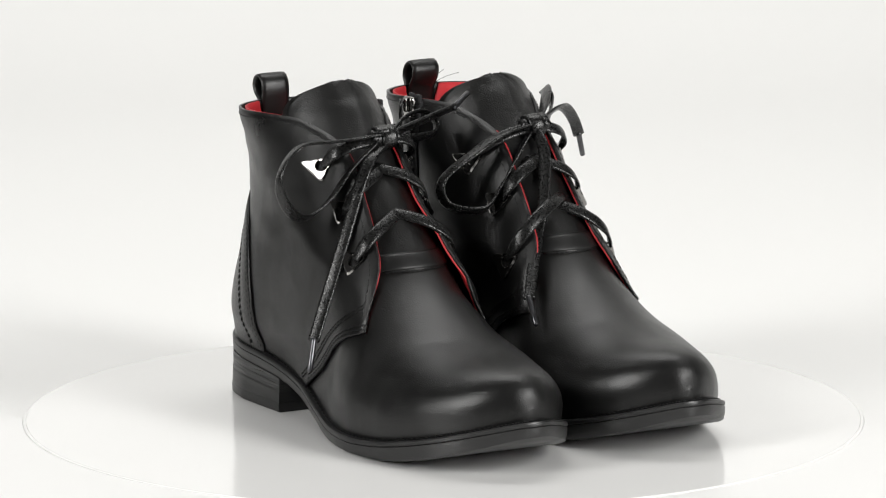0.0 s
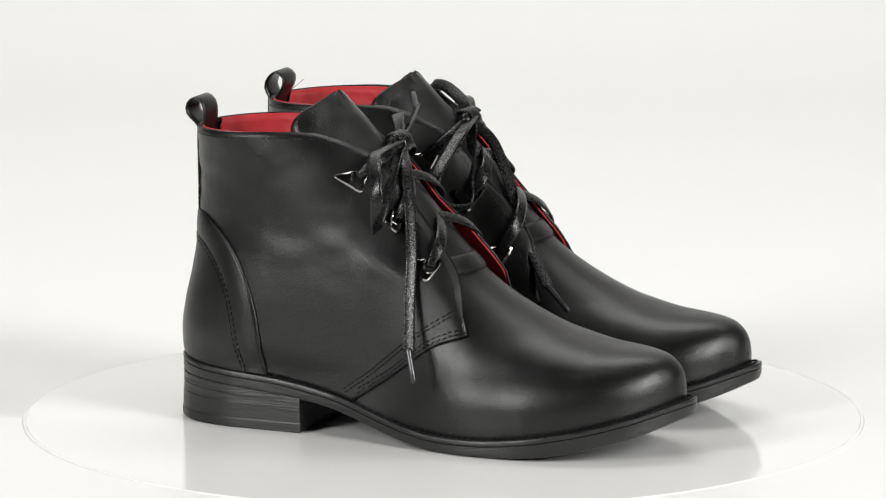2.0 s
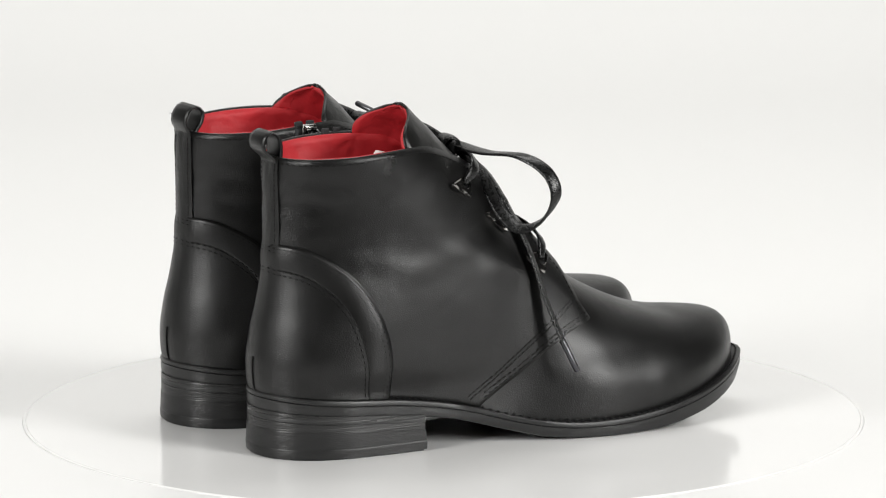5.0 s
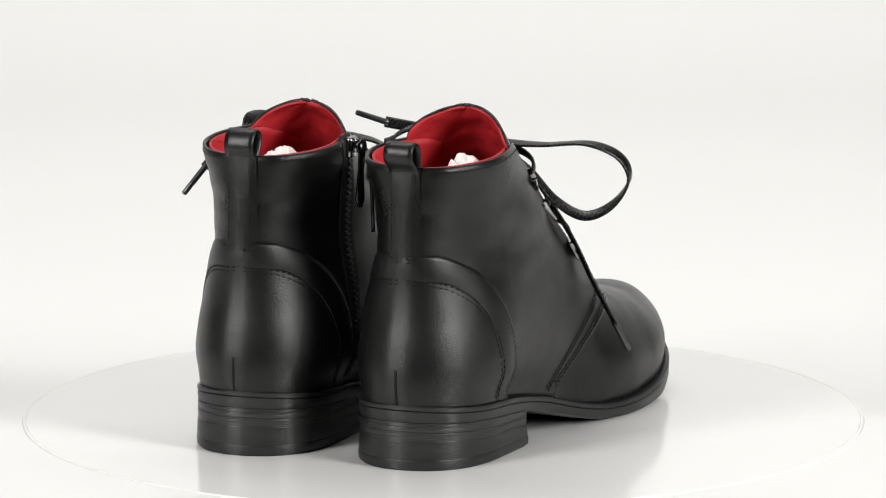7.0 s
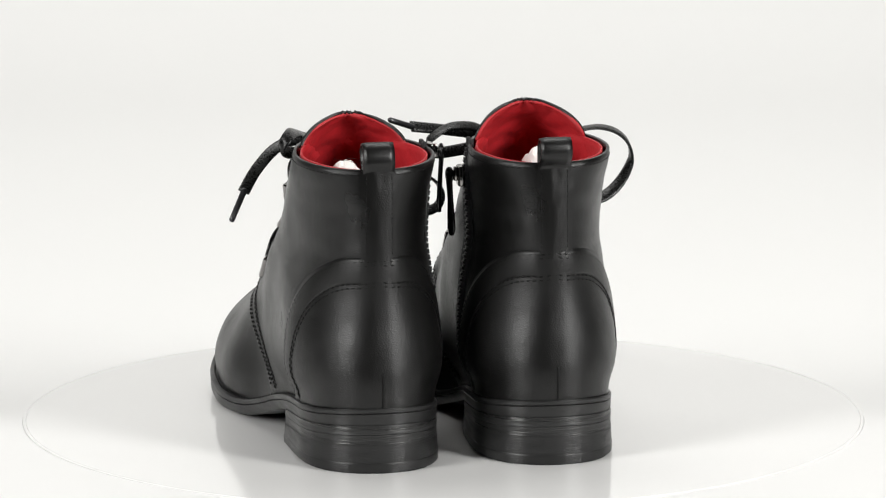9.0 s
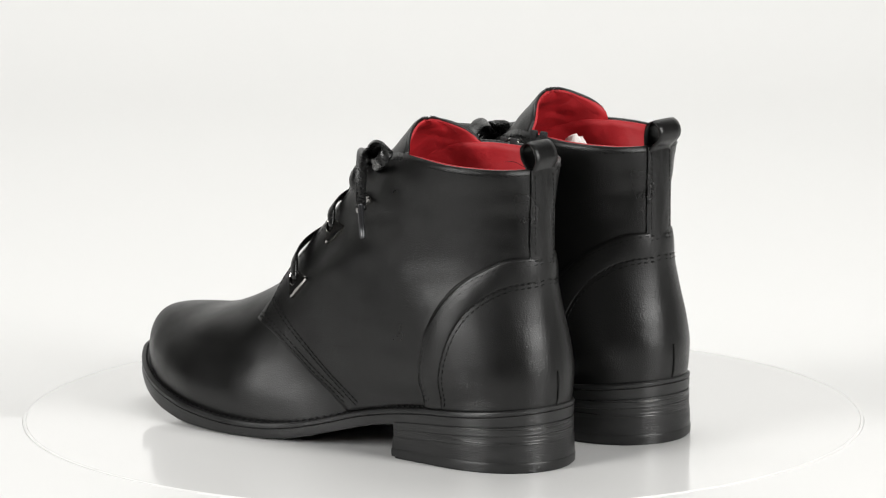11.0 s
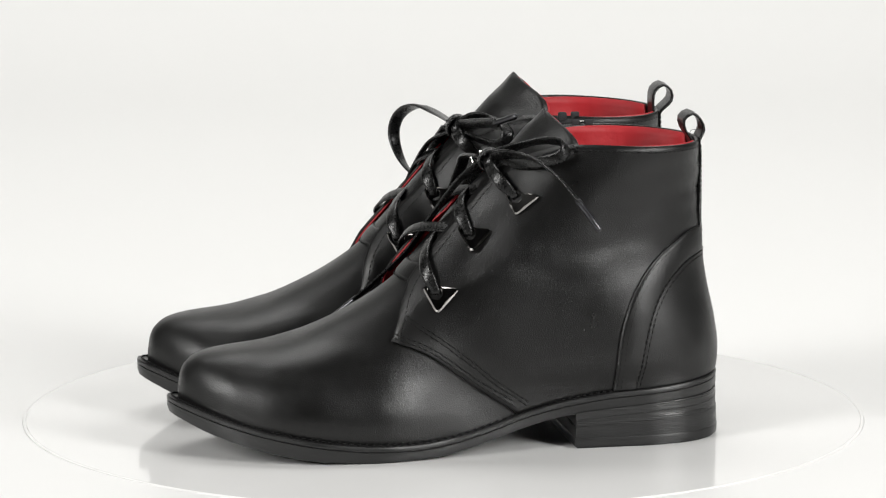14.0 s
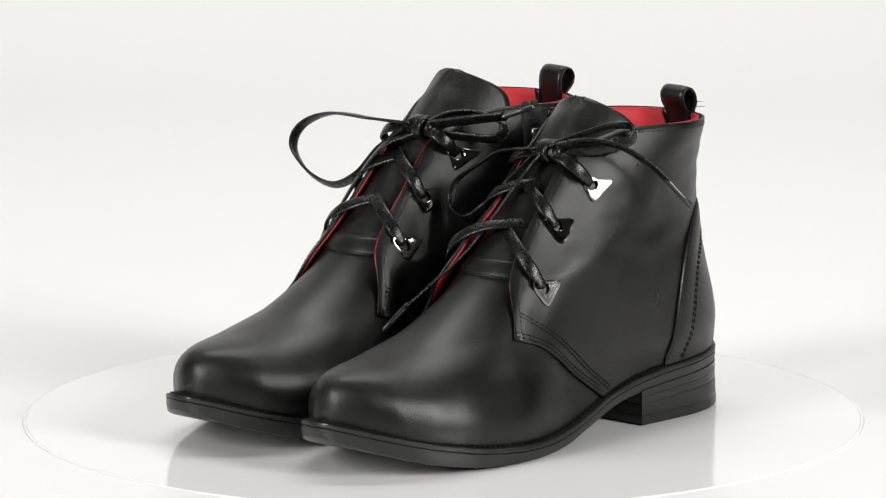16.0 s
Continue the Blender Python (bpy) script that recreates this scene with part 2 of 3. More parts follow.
def half_width(x, z, o):
    """Half the width of the upper at x and z, on the outer or inner side."""
    h, top = height(x, z), height(x, RIDGE(x)) if x > -46 else 1e9
    xb = BACK_X(z)
    foot = UP_OUT if o > 0 else UP_IN
    w = foot(x - (xb + 130) * min(max((-60 - x) / 70, 0), 1))
    bulge = 1 + 0.05 * math.sin(math.pi * min(max(h / 40, 0), 1))
    r = min(max(h / top, 0), 1) if x > -46 else 0
    toe = ease((x - 60) / 45)
    form_a = w * bulge * (1 - r ** (2.5 + 0.4 * toe)) ** (1 / (2.0 + 0.15 * toe))
    cap = 1.0
    reach, full = CAP_REACH(z), CAP_FULL(z)
    if x < xb + reach:
        cap = max(0, 1 - (1 - max(x - xb, 0) / reach) ** full) ** (1 / full)
    if z > 60:
        d = (FRONT_X(min(z, 177)) - x) / (68 * ease((z - 60) / 55) + 0.01)
        if d < 1:
            cap *= (1 - (1 - max(d, 0)) ** 1.9) ** (1 / 1.9)
    shaft = SHAFT_W(z) * cap
    form_b = w + (shaft - w) * ease(h / 34)
    t = ease((40 - x) / 62)
    return form_a + (form_b - form_a) * t


def spot(x, z, o, out=0.0):
    """A point of the upper, moved outwards, for a foot whose outer side is at +y."""
    y = half_width(x, z, o)
    p = Vector((x, y, z))
    if out:
        e = 1.0
        gx = (half_width(x + e, z, o) - half_width(x - e, z, o)) / (2 * e)
        gz = (half_width(x, z + e, o) - half_width(x, z - e, o)) / (2 * e)
        n = Vector((-min(max(gx, -6), 6), 1, -min(max(gz, -6), 6))).normalized()
        p += n * out
    return Vector((p.x, p.y * o, p.z))


def front_at(y, z, o):
    """The x at which the front of the slice at z is y wide."""
    hi = FRONT_X(min(z, 177))
    lo = hi - 66
    for _ in range(30):
        mid = (lo + hi) / 2
        if half_width(mid, z, o) > y:
            lo = mid
        else:
            hi = mid
    return (lo + hi) / 2


COLLAR = pchip((-127, -95, -66, -51, -36.5, -22, -14, 4, 20, 30, 37, 41, 44.8),
               (156.5, 158, 159, 158.5, 154.5, 147, 140, 119.5, 100.5, 88, 75.5, 66.5, 60))
QUARTER_LOW = pchip((-134, -60, -40, -20, -13.6, 4, 18.6, 30, 44.8), (0, 0, 0, 20.5, 25, 37, 48, 55, 59.8))
COUNTER_LINE = ((-127, 111), (-118, 110), (-109, 106), (-95, 97), (-84, 84), (-77.3, 69), (-73.8, 52), (-72.2, 28.6))
BAND_LINE = ((-127, 97), (-118, 95.5), (-110, 91.3), (-99.5, 81.5), (-93, 69.5), (-89, 55), (-86.6, 40), (-85.2, 29.6))
COUNTER_TOP = pchip([p[0] for p in COUNTER_LINE] + [-71.9], [p[1] for p in COUNTER_LINE] + [26])


def back_shift(x, z, x0):
    """Slide a nominal x so that the rear end follows the back seam."""
    if x0 > -100:
        return x
    return x + (BACK_X(z) - x0) * max(0.0, min(1.0, (-60 - x) / (-60 - x0))) ** 1.5


def back_at(y, z):
    """The x at which the rear of the slice at z is y wide."""
    lo, hi = BACK_X(z), BACK_X(z) + 25
    for _ in range(24):
        mid = (lo + hi) / 2
        lo, hi = (mid, hi) if half_width(mid, z, 1) < abs(y) else (lo, mid)
    return lo


def mm(p):
    return [[Vector(q) * 0.001 for q in row] for row in p]


def flip(points, lat):
    """lat 1: the foot's outer side is at +y (left boot); -1: at -y (right boot)."""
    return [[Vector((q[0], q[1] * lat, q[2])) for q in row] for row in points]


def flare(x, z, o=1):
    """How far the lace facings stand off the tongue."""
    gape = 3.0 if o > 0 else 3.0 + 3.2 * ease((x - 2) / 18)
    return gape * ease((x + 30) / 18) * ease((43 - x) / (12 if o > 0 else 9)) * ease((z - COLLAR(x) + 24) / 24)


def patch(o, x0, x1, low, high, out, nx=70, nz=40, power=2.0, lifted=False):
    """A patch of the upper between two curves of x, from the back seam x0 to x1."""
    rows = []
    for i in range(nx + 1):
        u = i / nx
        x = x0 + (x1 - x0) * (u ** power * (1 - 0.0) if power > 1 else u)
        a, b = max(low(x), WELT_TOP(x) - 0.5), high(x)
        row = []
        for j in range(nz + 1):
            z = a + (b - a) * j / nz
            xx = max(back_shift(x, z, x0), BACK_X(z))
            if z > 80:
                xx = min(xx, FRONT_X(min(z, 177)))
            push = out
            if lifted:
                soft_fold = noise.noise(Vector((xx * 0.035, z * 0.11, o * 3.0))) * 0.75 * ease((z - 70) / 30) * ease((152 - z) / 10) * ease((5 - x) / 30)
                push += flare(x, z, o) + soft_fold
            row.append(spot(xx, z, o, push))
        rows.append(row)
    return rows


def both_sides(make):
    """Join the outer and inner patch along the back seam into one grid."""
    a, b = make(1), make(-1)
    return b[::-1][:-1] + a


def along(curve_xz, o, out, step):
    """Points at even steps on a line drawn on the side of the upper."""
    pts = curve_points([(x, 0, z) for x, z in curve_xz], 0.6)
    res, run = [], 0.0
    prev = None
    for q in pts:
        s = spot(max(q.x, BACK_X(q.z)), q.z, o, out + flare(q.x, q.z, o))
        if prev is None:
            res.append(s)
        else:
            run += (s - prev).length
            if run >= step:
                res.append(s)
                run = 0.0
        prev = s
    return res


def stitches(lines, lat, length=2.3, thick=0.75):
    """One mesh of all the stitches of a seam."""
    bm = bmesh.new()
    for pts in lines:
        for a, b in zip(pts, pts[1:]):
            d = b - a
            if d.length < 0.5:
                continue
            c, t = (a + b) / 2, d.normalized()
            s = Vector((t.y, -t.x, 0)) if abs(t.z) < 0.9 else Vector((1, 0, 0))
            s = (s - t * s.dot(t)).normalized()
            o = t.cross(s)
            half = min(length, d.length * 0.8) / 2
            ring = []
            for k, w in ((-1, 0.35), (-0.5, 1), (0.5, 1), (1, 0.35)):
                ring.append([c + t * half * k + (s * math.cos(g) + o * math.sin(g)) * thick / 2 * w for g in (0, 1.57, 3.14, 4.71)])
            add_grid(bm, [[Vector((q.x, q.y * lat, q.z)) * 0.001 for q in r] for r in ring], close_v=True)
    bmesh.ops.recalc_face_normals(bm, faces=bm.faces)
    return bm


# ---------------------------------------------------------------- the boot's parts
def sole_outline(shrink=0.0, n=56, x0=-134.0, x1=157.3):
    """The closed outline of the sole, outer side first, as (x, y)."""
    xs = [x0 + (x1 - x0) * (0.5 - 0.5 * math.cos(math.pi * k / n)) for k in range(n + 1)]
    pts = [Vector((x, SOLE_OUT(x))) for x in xs] + [Vector((x, -SOLE_IN(x))) for x in xs[-2:0:-1]]
    if not shrink:
        return pts
    out = []
    for i, p in enumerate(pts):
        t = (pts[(i + 1) % len(pts)] - pts[i - 1]).normalized()
        out.append(p - Vector((-t.y, t.x)) * shrink)
    return out


def sole_rings(lat, prof):
    rings = []
    for shrink, share, dz in prof:
        rings.append([(p.x, p.y * lat, SOLE_LOW(p.x) + (WELT_TOP(p.x) - SOLE_LOW(p.x)) * share + dz) for p in sole_outline(shrink)])
    return [[Vector(q) * 0.001 for q in r] for r in rings]


def build_welt(lat):
    """The stitched strip between the upper and the sole."""
    bm = bmesh.new()
    add_grid(bm, sole_rings(lat, [(6.5, 1, 0), (2.0, 1, 0), (0.5, 1, -0.3), (0.0, 1, -1.0), (0.1, 1, -2.6), (0.5, 1, -2.95), (6.5, 1, -2.95)]),
             close_u=True, close_v=True)
    bmesh.ops.recalc_face_normals(bm, faces=bm.faces)
    return bm


def build_outsole(lat):
    """The sole under the welt, with rounded edges and a closed tread."""
    bm = bmesh.new()
    v = add_grid(bm, sole_rings(lat, [(6.0, 1.0, -3.0), (0.7, 1.0, -3.0), (0.2, 1.0, -3.4), (0.25, 0.35, 0), (1.0, 0.0, 0.7), (3.0, 0.0, 0), (12.0, 0.0, 0)]),
                 close_v=True)
    n = len(v[0])
    for ring in (v[-1], v[0]):
        for k in range(1, n // 2):
            face = []
            for q in (ring[k], ring[k + 1], ring[(n - k - 1) % n], ring[(n - k) % n]):
                if q not in face:
                    face.append(q)
            if len(face) > 2:
                bm.faces.new(face)
        bm.faces.new((ring[0], ring[1], ring[n - 1]))
    bmesh.ops.recalc_face_normals(bm, faces=bm.faces)
    return bm


def heel_outline(shrink, front=-52.0, n=40):
    xs = [-134 + (front + 134) * (k / n) ** 2 for k in range(n + 1)]
    out = [Vector((x, SOLE_OUT(x))) for x in xs[::-1]] + [Vector((x, -SOLE_IN(x))) for x in xs[1:]]
    c = Vector((-93, 0))
    return [Vector((c.x + (p.x - c.x) * (1 - shrink / 41), p.y * (1 - shrink / 36))) for p in out]


def build_heel(lat, levels):
    """A block under the rear of the sole; levels: pairs of share of its height and inset."""
    bm = bmesh.new()
    rings = []
    for share, shrink in levels:
        rings.append([(p.x, p.y * lat, share * (SOLE_LOW(p.x) + 1.2) if share <= 1 else share) for p in heel_outline(shrink)])
    v = add_grid(bm, [[Vector(q) * 0.001 for q in r] for r in rings], close_v=True)
    bm.faces.new(v[0])
    bm.faces.new(v[-1][::-1])
    bmesh.ops.recalc_face_normals(bm, faces=bm.faces)
    return bm


def build_vamp(lat):
    """The front of the upper, from the waist over the toe."""
    rows = []
    for i in range(91):
        u = i / 90
        x = -30 + 181.5 * math.sin(u * math.pi / 2) ** 0.9
        top = height(x, RIDGE(x))
        row = []
        for j in range(65):
            a = math.pi * j / 64
            o = 1 if a <= math.pi / 2 else -1
            h = top * math.sin(a) ** 0.75
            z = level(x, h)
            row.append(Vector((x, o * half_width(x, min(z, RIDGE(x)), o) if j != 32 else 0, z)))
        rows.append(row)
    bm = bmesh.new()
    add_grid(bm, mm(flip(rows, lat)))
    bmesh.ops.remove_doubles(bm, verts=bm.verts, dist=1e-6)
    bmesh.ops.recalc_face_normals(bm, faces=bm.faces)
    return bm


def tongue_rows(lat, top, inset, lean=0.0):
    """The tongue: a bowed sheet that rises from the vamp and stands over the collar."""
    rows = []
    wide = pchip((88, 100, 120, 150, 158, 165, 170, 174, 176.5, 177.5), (15, 19, 25, 30, 29.2, 26.5, 22, 15, 8, 3))
    for i in range(49):
        z = 88 + (top - 88) * (1 - (1 - i / 48) ** 1.6)
        ragged = 0.9 * ease((i - 44) / 4)
        w = wide(z + 177.5 - top if z > 150 else z)
        row = []
        for j in range(33):
            u = -1 + 2 * j / 32
            o = 1 if u >= 0 else -1
            y = w * abs(u)
            x = front_at(y, z, o)
            crease = (0.7 if inset < 2 else 1.5) * noise.noise(Vector((x * 0.09, u * 2.2 + lat * 3, z * 0.07))) * ease((z - 100) / 40)
            row.append(Vector((x - inset + crease * 1.5, o * y + lean * ease((z - 130) / 45) * 6, z + ragged * noise.noise(Vector((y * o * 0.9, lat * 7, 2))))))
        rows.append(row)
    return mm(flip(rows, lat))


def lining_rows(o, lat, inset):
    rows = []
    for i in range(61):
        u = i / 60
        x = -124 + 112 * u ** 1.7
        row = []
        for j in range(25):
            z = COLLAR(x) - 0.3 - (COLLAR(x) - 0.3 - 62) * j / 24
            xx = max(back_shift(x, z, -124), BACK_X(z) + inset)
            q = spot(xx, z, o, 0)
            wrinkle = 2.2 * noise.noise(Vector((xx * 0.06, z * 0.05, o * 4 + lat))) * min(1, j / 4)
            row.append(Vector((q.x, o * max(abs(q.y) - inset - wrinkle, 0), q.z)))
        rows.append(row)
    return rows


def triangle_plate(lat, o, corners, hole, turn=0.0, nod=0.0):
    """A three-cornered lace plate with a round hole, lying on the upper."""
    c = [Vector(hole) + (Vector(q) - Vector(hole)) * 1.06 for q in corners]
    mid = sum(c, Vector((0, 0))) / 3
    outline = []
    for k in range(3):
        a, b, d = c[k - 1], c[k], c[(k + 1) % 3]
        p0, p1 = b + (a - b).normalized() * 3.2, b + (d - b).normalized() * 3.2
        for t in (0, 0.33, 0.67, 1):
            outline.append((1 - t) ** 2 * p0 + 2 * t * (1 - t) * b + t * t * p1)
        for t in (0.33, 0.67):
            outline.append(p1 + (d + (b - d).normalized() * 3.2 - p1) * t)
    n = len(outline)
    hole = Vector(hole)
    inner = []
    for q in outline:
        inner.append(hole + (q - hole).normalized() * 3.3)
    def lifted(x, z):
        return spot(x, z, o, 2.0 + flare(x, z, o))
    base = lifted(mid.x, mid.y)
    ex = (lifted(mid.x + 5, mid.y) - lifted(mid.x - 5, mid.y)) / 10
    ez = (lifted(mid.x, mid.y + 5) - lifted(mid.x, mid.y - 5)) / 10
    nn = ex.cross(ez).normalized()
    if nn.y * o < 0:
        nn = -nn
    ex, ez = ex + nn * math.tan(radians(turn)), ez + nn * math.tan(radians(nod))
    nn = ex.cross(ez).normalized() * (1 if ex.cross(ez).y * o > 0 else -1)
    out = 0.35 + 0.7 * max((lifted(q.x, q.y) - base - ex * (q.x - mid.x) - ez * (q.y - mid.y)).dot(nn) for q in outline)

    def place(q, d):
        w = base + ex * (q.x - mid.x) + ez * (q.y - mid.y) + nn * d
        return Vector((w.x, w.y * lat, w.z)) * 0.001

    def shrink(q, d):
        return q + (mid - q).normalized() * d

    def widen(q, d):
        return hole + (q - hole).normalized() * (3.3 + d)
    bm = bmesh.new()
    rings = [[place(q, out - 1.2) for q in outline], [place(q, out + 0.5) for q in outline], [place(shrink(q, 0.9), out + 1.2) for q in outline],
             [place(widen(q, 0.25), out + 1.2) for q in outline], [place(q, out + 1.0) for q in inner], [place(q, out - 1.2) for q in inner]]
    add_grid(bm, rings, close_v=True)
    bmesh.ops.recalc_face_normals(bm, faces=bm.faces)
    return bm, place(hole, out + 1.0) / 0.001, nn


def strap_path(lat, lean):
    """The pull tab: up the back seam, over a loop and down inside the collar."""
    pts = [(BACK_X(z) - d, 0, z) for z, d in ((143, 0.4), (148, 0.9), (152, 1.8))]
    pts += [(-124.6, 0, 155.5), (-129.5, 0, 161), (-129.0, 0, 166.5), (-124.6, 0, 169.6), (-120.2, 0, 166.5), (-119.6, 0, 161), (-120.8, 0, 155),
            (-121.5, 0, 146)]
    pts = [(x + lean * ease((z - 152) / 14), y, z) for x, y, z in pts]
    return curve_points([Vector(p) * 0.001 for p in pts], 0.002)


def build_seams(boot, lat):
    """All the stitching, seam by seam."""
    def curve(f, x0, x1, dz=0.0, n=22):
        return [(x0 + (x1 - x0) * k / n, f(x0 + (x1 - x0) * k / n) + dz) for k in range(n + 1)]

    def inset(pts, d):
        out = []
        for i, p in enumerate(pts):
            a, b = Vector(pts[max(i - 1, 0)]), Vector(pts[min(i + 1, len(pts) - 1)])
            t = (b - a).normalized()
            out.append((p[0] - t.y * -d, p[1] - t.x * d))
        return out
    counter, band = list(COUNTER_LINE[:-1]) + [(-72.4, 29.5)], list(BAND_LINE[:-1]) + [(-85.3, 31)]
    for name, lines in (("counter_stitching", [(counter, 1.8, 3.2), (counter, 4.0, 3.3), (band, -0.9, 3.3), (band, 1.2, 3.1)]),):
        pts = []
        for line, d, out in lines:
            for o in (1, -1):
                pts.append(along(inset(line, d), o, out, 2.9))
        tagged(part(name, stitches(pts, lat), THREAD, boot), kind="stuff")
    edge = [(44.6, 59.9), (30, 55), (18.6, 48), (4, 37), (-13.6, 25.4), (-18, 22.6)]
    upper = [(36, 71.5), (24.4, 64.6), (6.9, 51.7), (-10.7, 37.6), (-27, 25.5)]
    pts = []
    for o in (1, -1):
        pts += [along(inset(edge, 1.6), o, 2.25, 2.9), along(inset(edge, 3.6), o, 2.25, 2.9), along(upper, o, 2.25, 2.9), along(inset(upper, -2.0), o, 2.25, 2.9)]
    tagged(part("vamp_stitching", stitches(pts, lat), THREAD, boot), kind="stuff")
    facing = [(-12, 138), (4, 119.5), (20, 100.5), (30, 88), (37, 75.5), (41, 66.5), (43, 61.5)]
    tagged(part("facing_stitching", stitches([along([(x - 2.2, z - 1.6) for x, z in facing], o, 1.95, 2.7) for o in (1, -1)], lat, 2.1, 0.75), THREAD, boot),
           kind="stuff")
    rim = [(x, COLLAR(x) - 3.2) for x in (-124, -110, -95, -80, -66, -51, -36.5, -26, -16)]
    tagged(part("collar_stitching", stitches([along(rim, o, 2.0, 2.7) for o in (1, -1)], lat, 2.1, 0.8), THREAD, boot), kind="stuff")
    pts = []
    for y in (-6.8, 6.8):
        pts.append([Vector((back_at(y, z) - 3.3, y, z)) for z in np.arange(112, 154, 2.6)])
    tagged(part("strap_stitching", stitches(pts, lat, 1.9, 0.6), THREAD, boot), kind="stuff")
    # the stitched welt
    ring = sole_outline(2.6)
    pts = curve_points([(p.x, p.y, WELT_TOP(p.x) + 0.5) for p in ring + ring[:1]], 3.0)
    tagged(part("welt_stitching", stitches([pts], lat, 2.2, 1.1), THREAD, boot), kind="stuff")
    # the short closed seam over the heel
    bm = bmesh.new()
    path = [Vector((BACK_X(z) - 3.1, 0, z)) * 0.001 for z in np.arange(33, 53, 1.0)]
    add_sweep(bm, path, ring_section(0.0011, 0.0009), [(0, 1, 0)] * len(path))
    part("back_seam", bm, THREAD, boot)
    # strap across the foot of the tongue
    rows = []
    for i in range(9):
        z = 89.5 + 7.5 * i / 8
        row = []
        for j in range(25):
            u = -1 + 2 * j / 24
            o = 1 if u >= 0 else -1
            row.append(Vector((front_at(23 * abs(u), z - 1.5 * u * u, o) + 0.3 + 0.8 * math.sin(math.pi * i / 8) ** 0.6, o * 23 * abs(u), z - 1.5 * u * u)))
        rows.append(row)
    part("tongue_strap", sheet(mm(flip(rows, lat)), -0.0007, 0.0007), LEATHER, boot, "stitched leather band at the foot of the tongue")
    pts = []
    for z in (89.0, 90.6):
        pts.append([Vector((front_at(abs(y), z - 1.5 * (y / 23) ** 2, 1 if y >= 0 else -1) + 1.0, y, z - 1.5 * (y / 23) ** 2)) for y in np.arange(-21, 21.5, 2.7)])
    tagged(part("band_stitching", stitches(pts, lat, 2.1, 0.8), THREAD, boot), kind="stuff")


def build_zip(boot, lat, drop):
    """The zip up the inner side, its slider and its puller."""
    x0 = -70.0
    rows = [[spot(x0 - 6.5 + 13 * i / 6, 33 + 124.5 * j / 40, -1, 2.1) for j in range(41)] for i in range(7)]
    zipper = part("zipper", sheet(mm(flip(rows, lat)), -0.0003, 0.0003), TAPE, boot, "black zip down the inner side")
    bm = bmesh.new()
    for k in range(78):
        z = 35 + k * 1.56
        p = spot(x0 + (0.9 if k % 2 else -0.9), z, -1, 2.5)
        add_box(bm, Matrix.Translation(Vector((p.x, p.y * lat, p.z)) * 0.001), (0.0034, 0.0016, 0.0011))
    tagged(part("teeth", bm, TEETH, zipper, smooth=False), kind="stuff")
    z = 156 - drop
    p = spot(x0, z, -1, 4.6)
    c = Vector((p.x, p.y * lat, p.z)) * 0.001
    s = -lat
    bm = bmesh.new()
    add_box(bm, Matrix.Translation(c), (0.0085, 0.0036, 0.011), 0.0012)
    add_box(bm, Matrix.Translation(c + Vector((0, 0.0026 * s, 0.001))), (0.003, 0.0024, 0.0075), 0.0008)
    part("slider", bm, GUNMETAL, zipper, "gunmetal zip slider")
    bm = bmesh.new()
    across, away = Vector((0.85, 0.5 * s, 0)), Vector((0, s, 0))
    line = [c + away * (0.0046 + d) + Vector((0, 0, h)) for h, d in ((0.003, 0.0), (0.0015, 0.0012), (-0.003, 0.0014), (-0.012, 0.0008), (-0.022, 0.0004), (-0.028, 0.0002), (-0.0315, 0.0002))]
    add_sweep(bm, line, ring_section(0.0058, 0.0019), [across] * 7, [0.55, 0.7, 0.75, 0.62, 0.9, 1.0, 0.45])
    ring = [c + away * 0.0058 + across.normalized() * math.sin(a) * 0.0026 + Vector((0, 0, 0.0005 + 0.0036 * math.cos(a))) for a in [2 * math.pi * k / 16 for k in range(18)]]
    add_sweep(bm, ring, ring_section(0.0013, 0.0013), [away] * 18)
    bmesh.ops.recalc_face_normals(bm, faces=bm.faces)
    part("puller", bm, DARK_METAL, zipper, "dark metal zip puller")
    bm = bmesh.new()
    p = spot(x0, 158.6, -1, 1.6)
    for dx in (-3.4, 3.4):
        add_box(bm, Matrix.Translation(Vector((p.x + dx, p.y * lat, p.z)) * 0.001), (0.0046, 0.0022, 0.0050), 0.0008)
    part("zip_end", bm, TAPE, zipper)


def off_facing(p, gap):
    """How far a point (x, o, z) lies off the lace facing beyond the gap, and the way out."""
    side = 1 if p.y >= 0 else -1
    need = gap + flare(p.x, p.z, side) if p.z < COLLAR(p.x) + 4 else gap - 0.8
    w = half_width(p.x, p.z, side) if p.x < FRONT_X(min(p.z, 177)) else 0.0
    if w <= 1.0:
        return (p.x - FRONT_X(min(p.z, 177))) * 0.75 - need, Vector((0.75, 0.15 * side, 0.62)).normalized()
    gx = half_width(p.x + 1, p.z, side) - half_width(p.x - 1, p.z, side)
    gz = half_width(p.x, p.z + 1, side) - half_width(p.x, p.z - 1, side)
    n = Vector((-min(max(gx / 2, -4), 4), side, -min(max(gz / 2, -4), 4)))
    return (abs(p.y) - w) / n.length - need, n.normalized()


def taut(a, b, out, gap, upto):
    """Points of a lace drawn from a to b in the flattest bow that clears the facing."""
    for k in range(70):
        bow = 0.4 * k
        pts = [a.lerp(b, t) + out * bow * (1 - abs(2 * t ** 0.8 - 1) ** 2.2) for t in (0.0, 0.1, 0.22, 0.36, 0.5, 0.64, 0.78, 0.9, 1.0)]
        if all(off_facing(p, gap)[0] > 0 for p, t in zip(pts[1:], (0.1, 0.22, 0.36, 0.5, 0.64, 0.78, 0.9, 1.0)) if t <= upto):
            break
    return pts


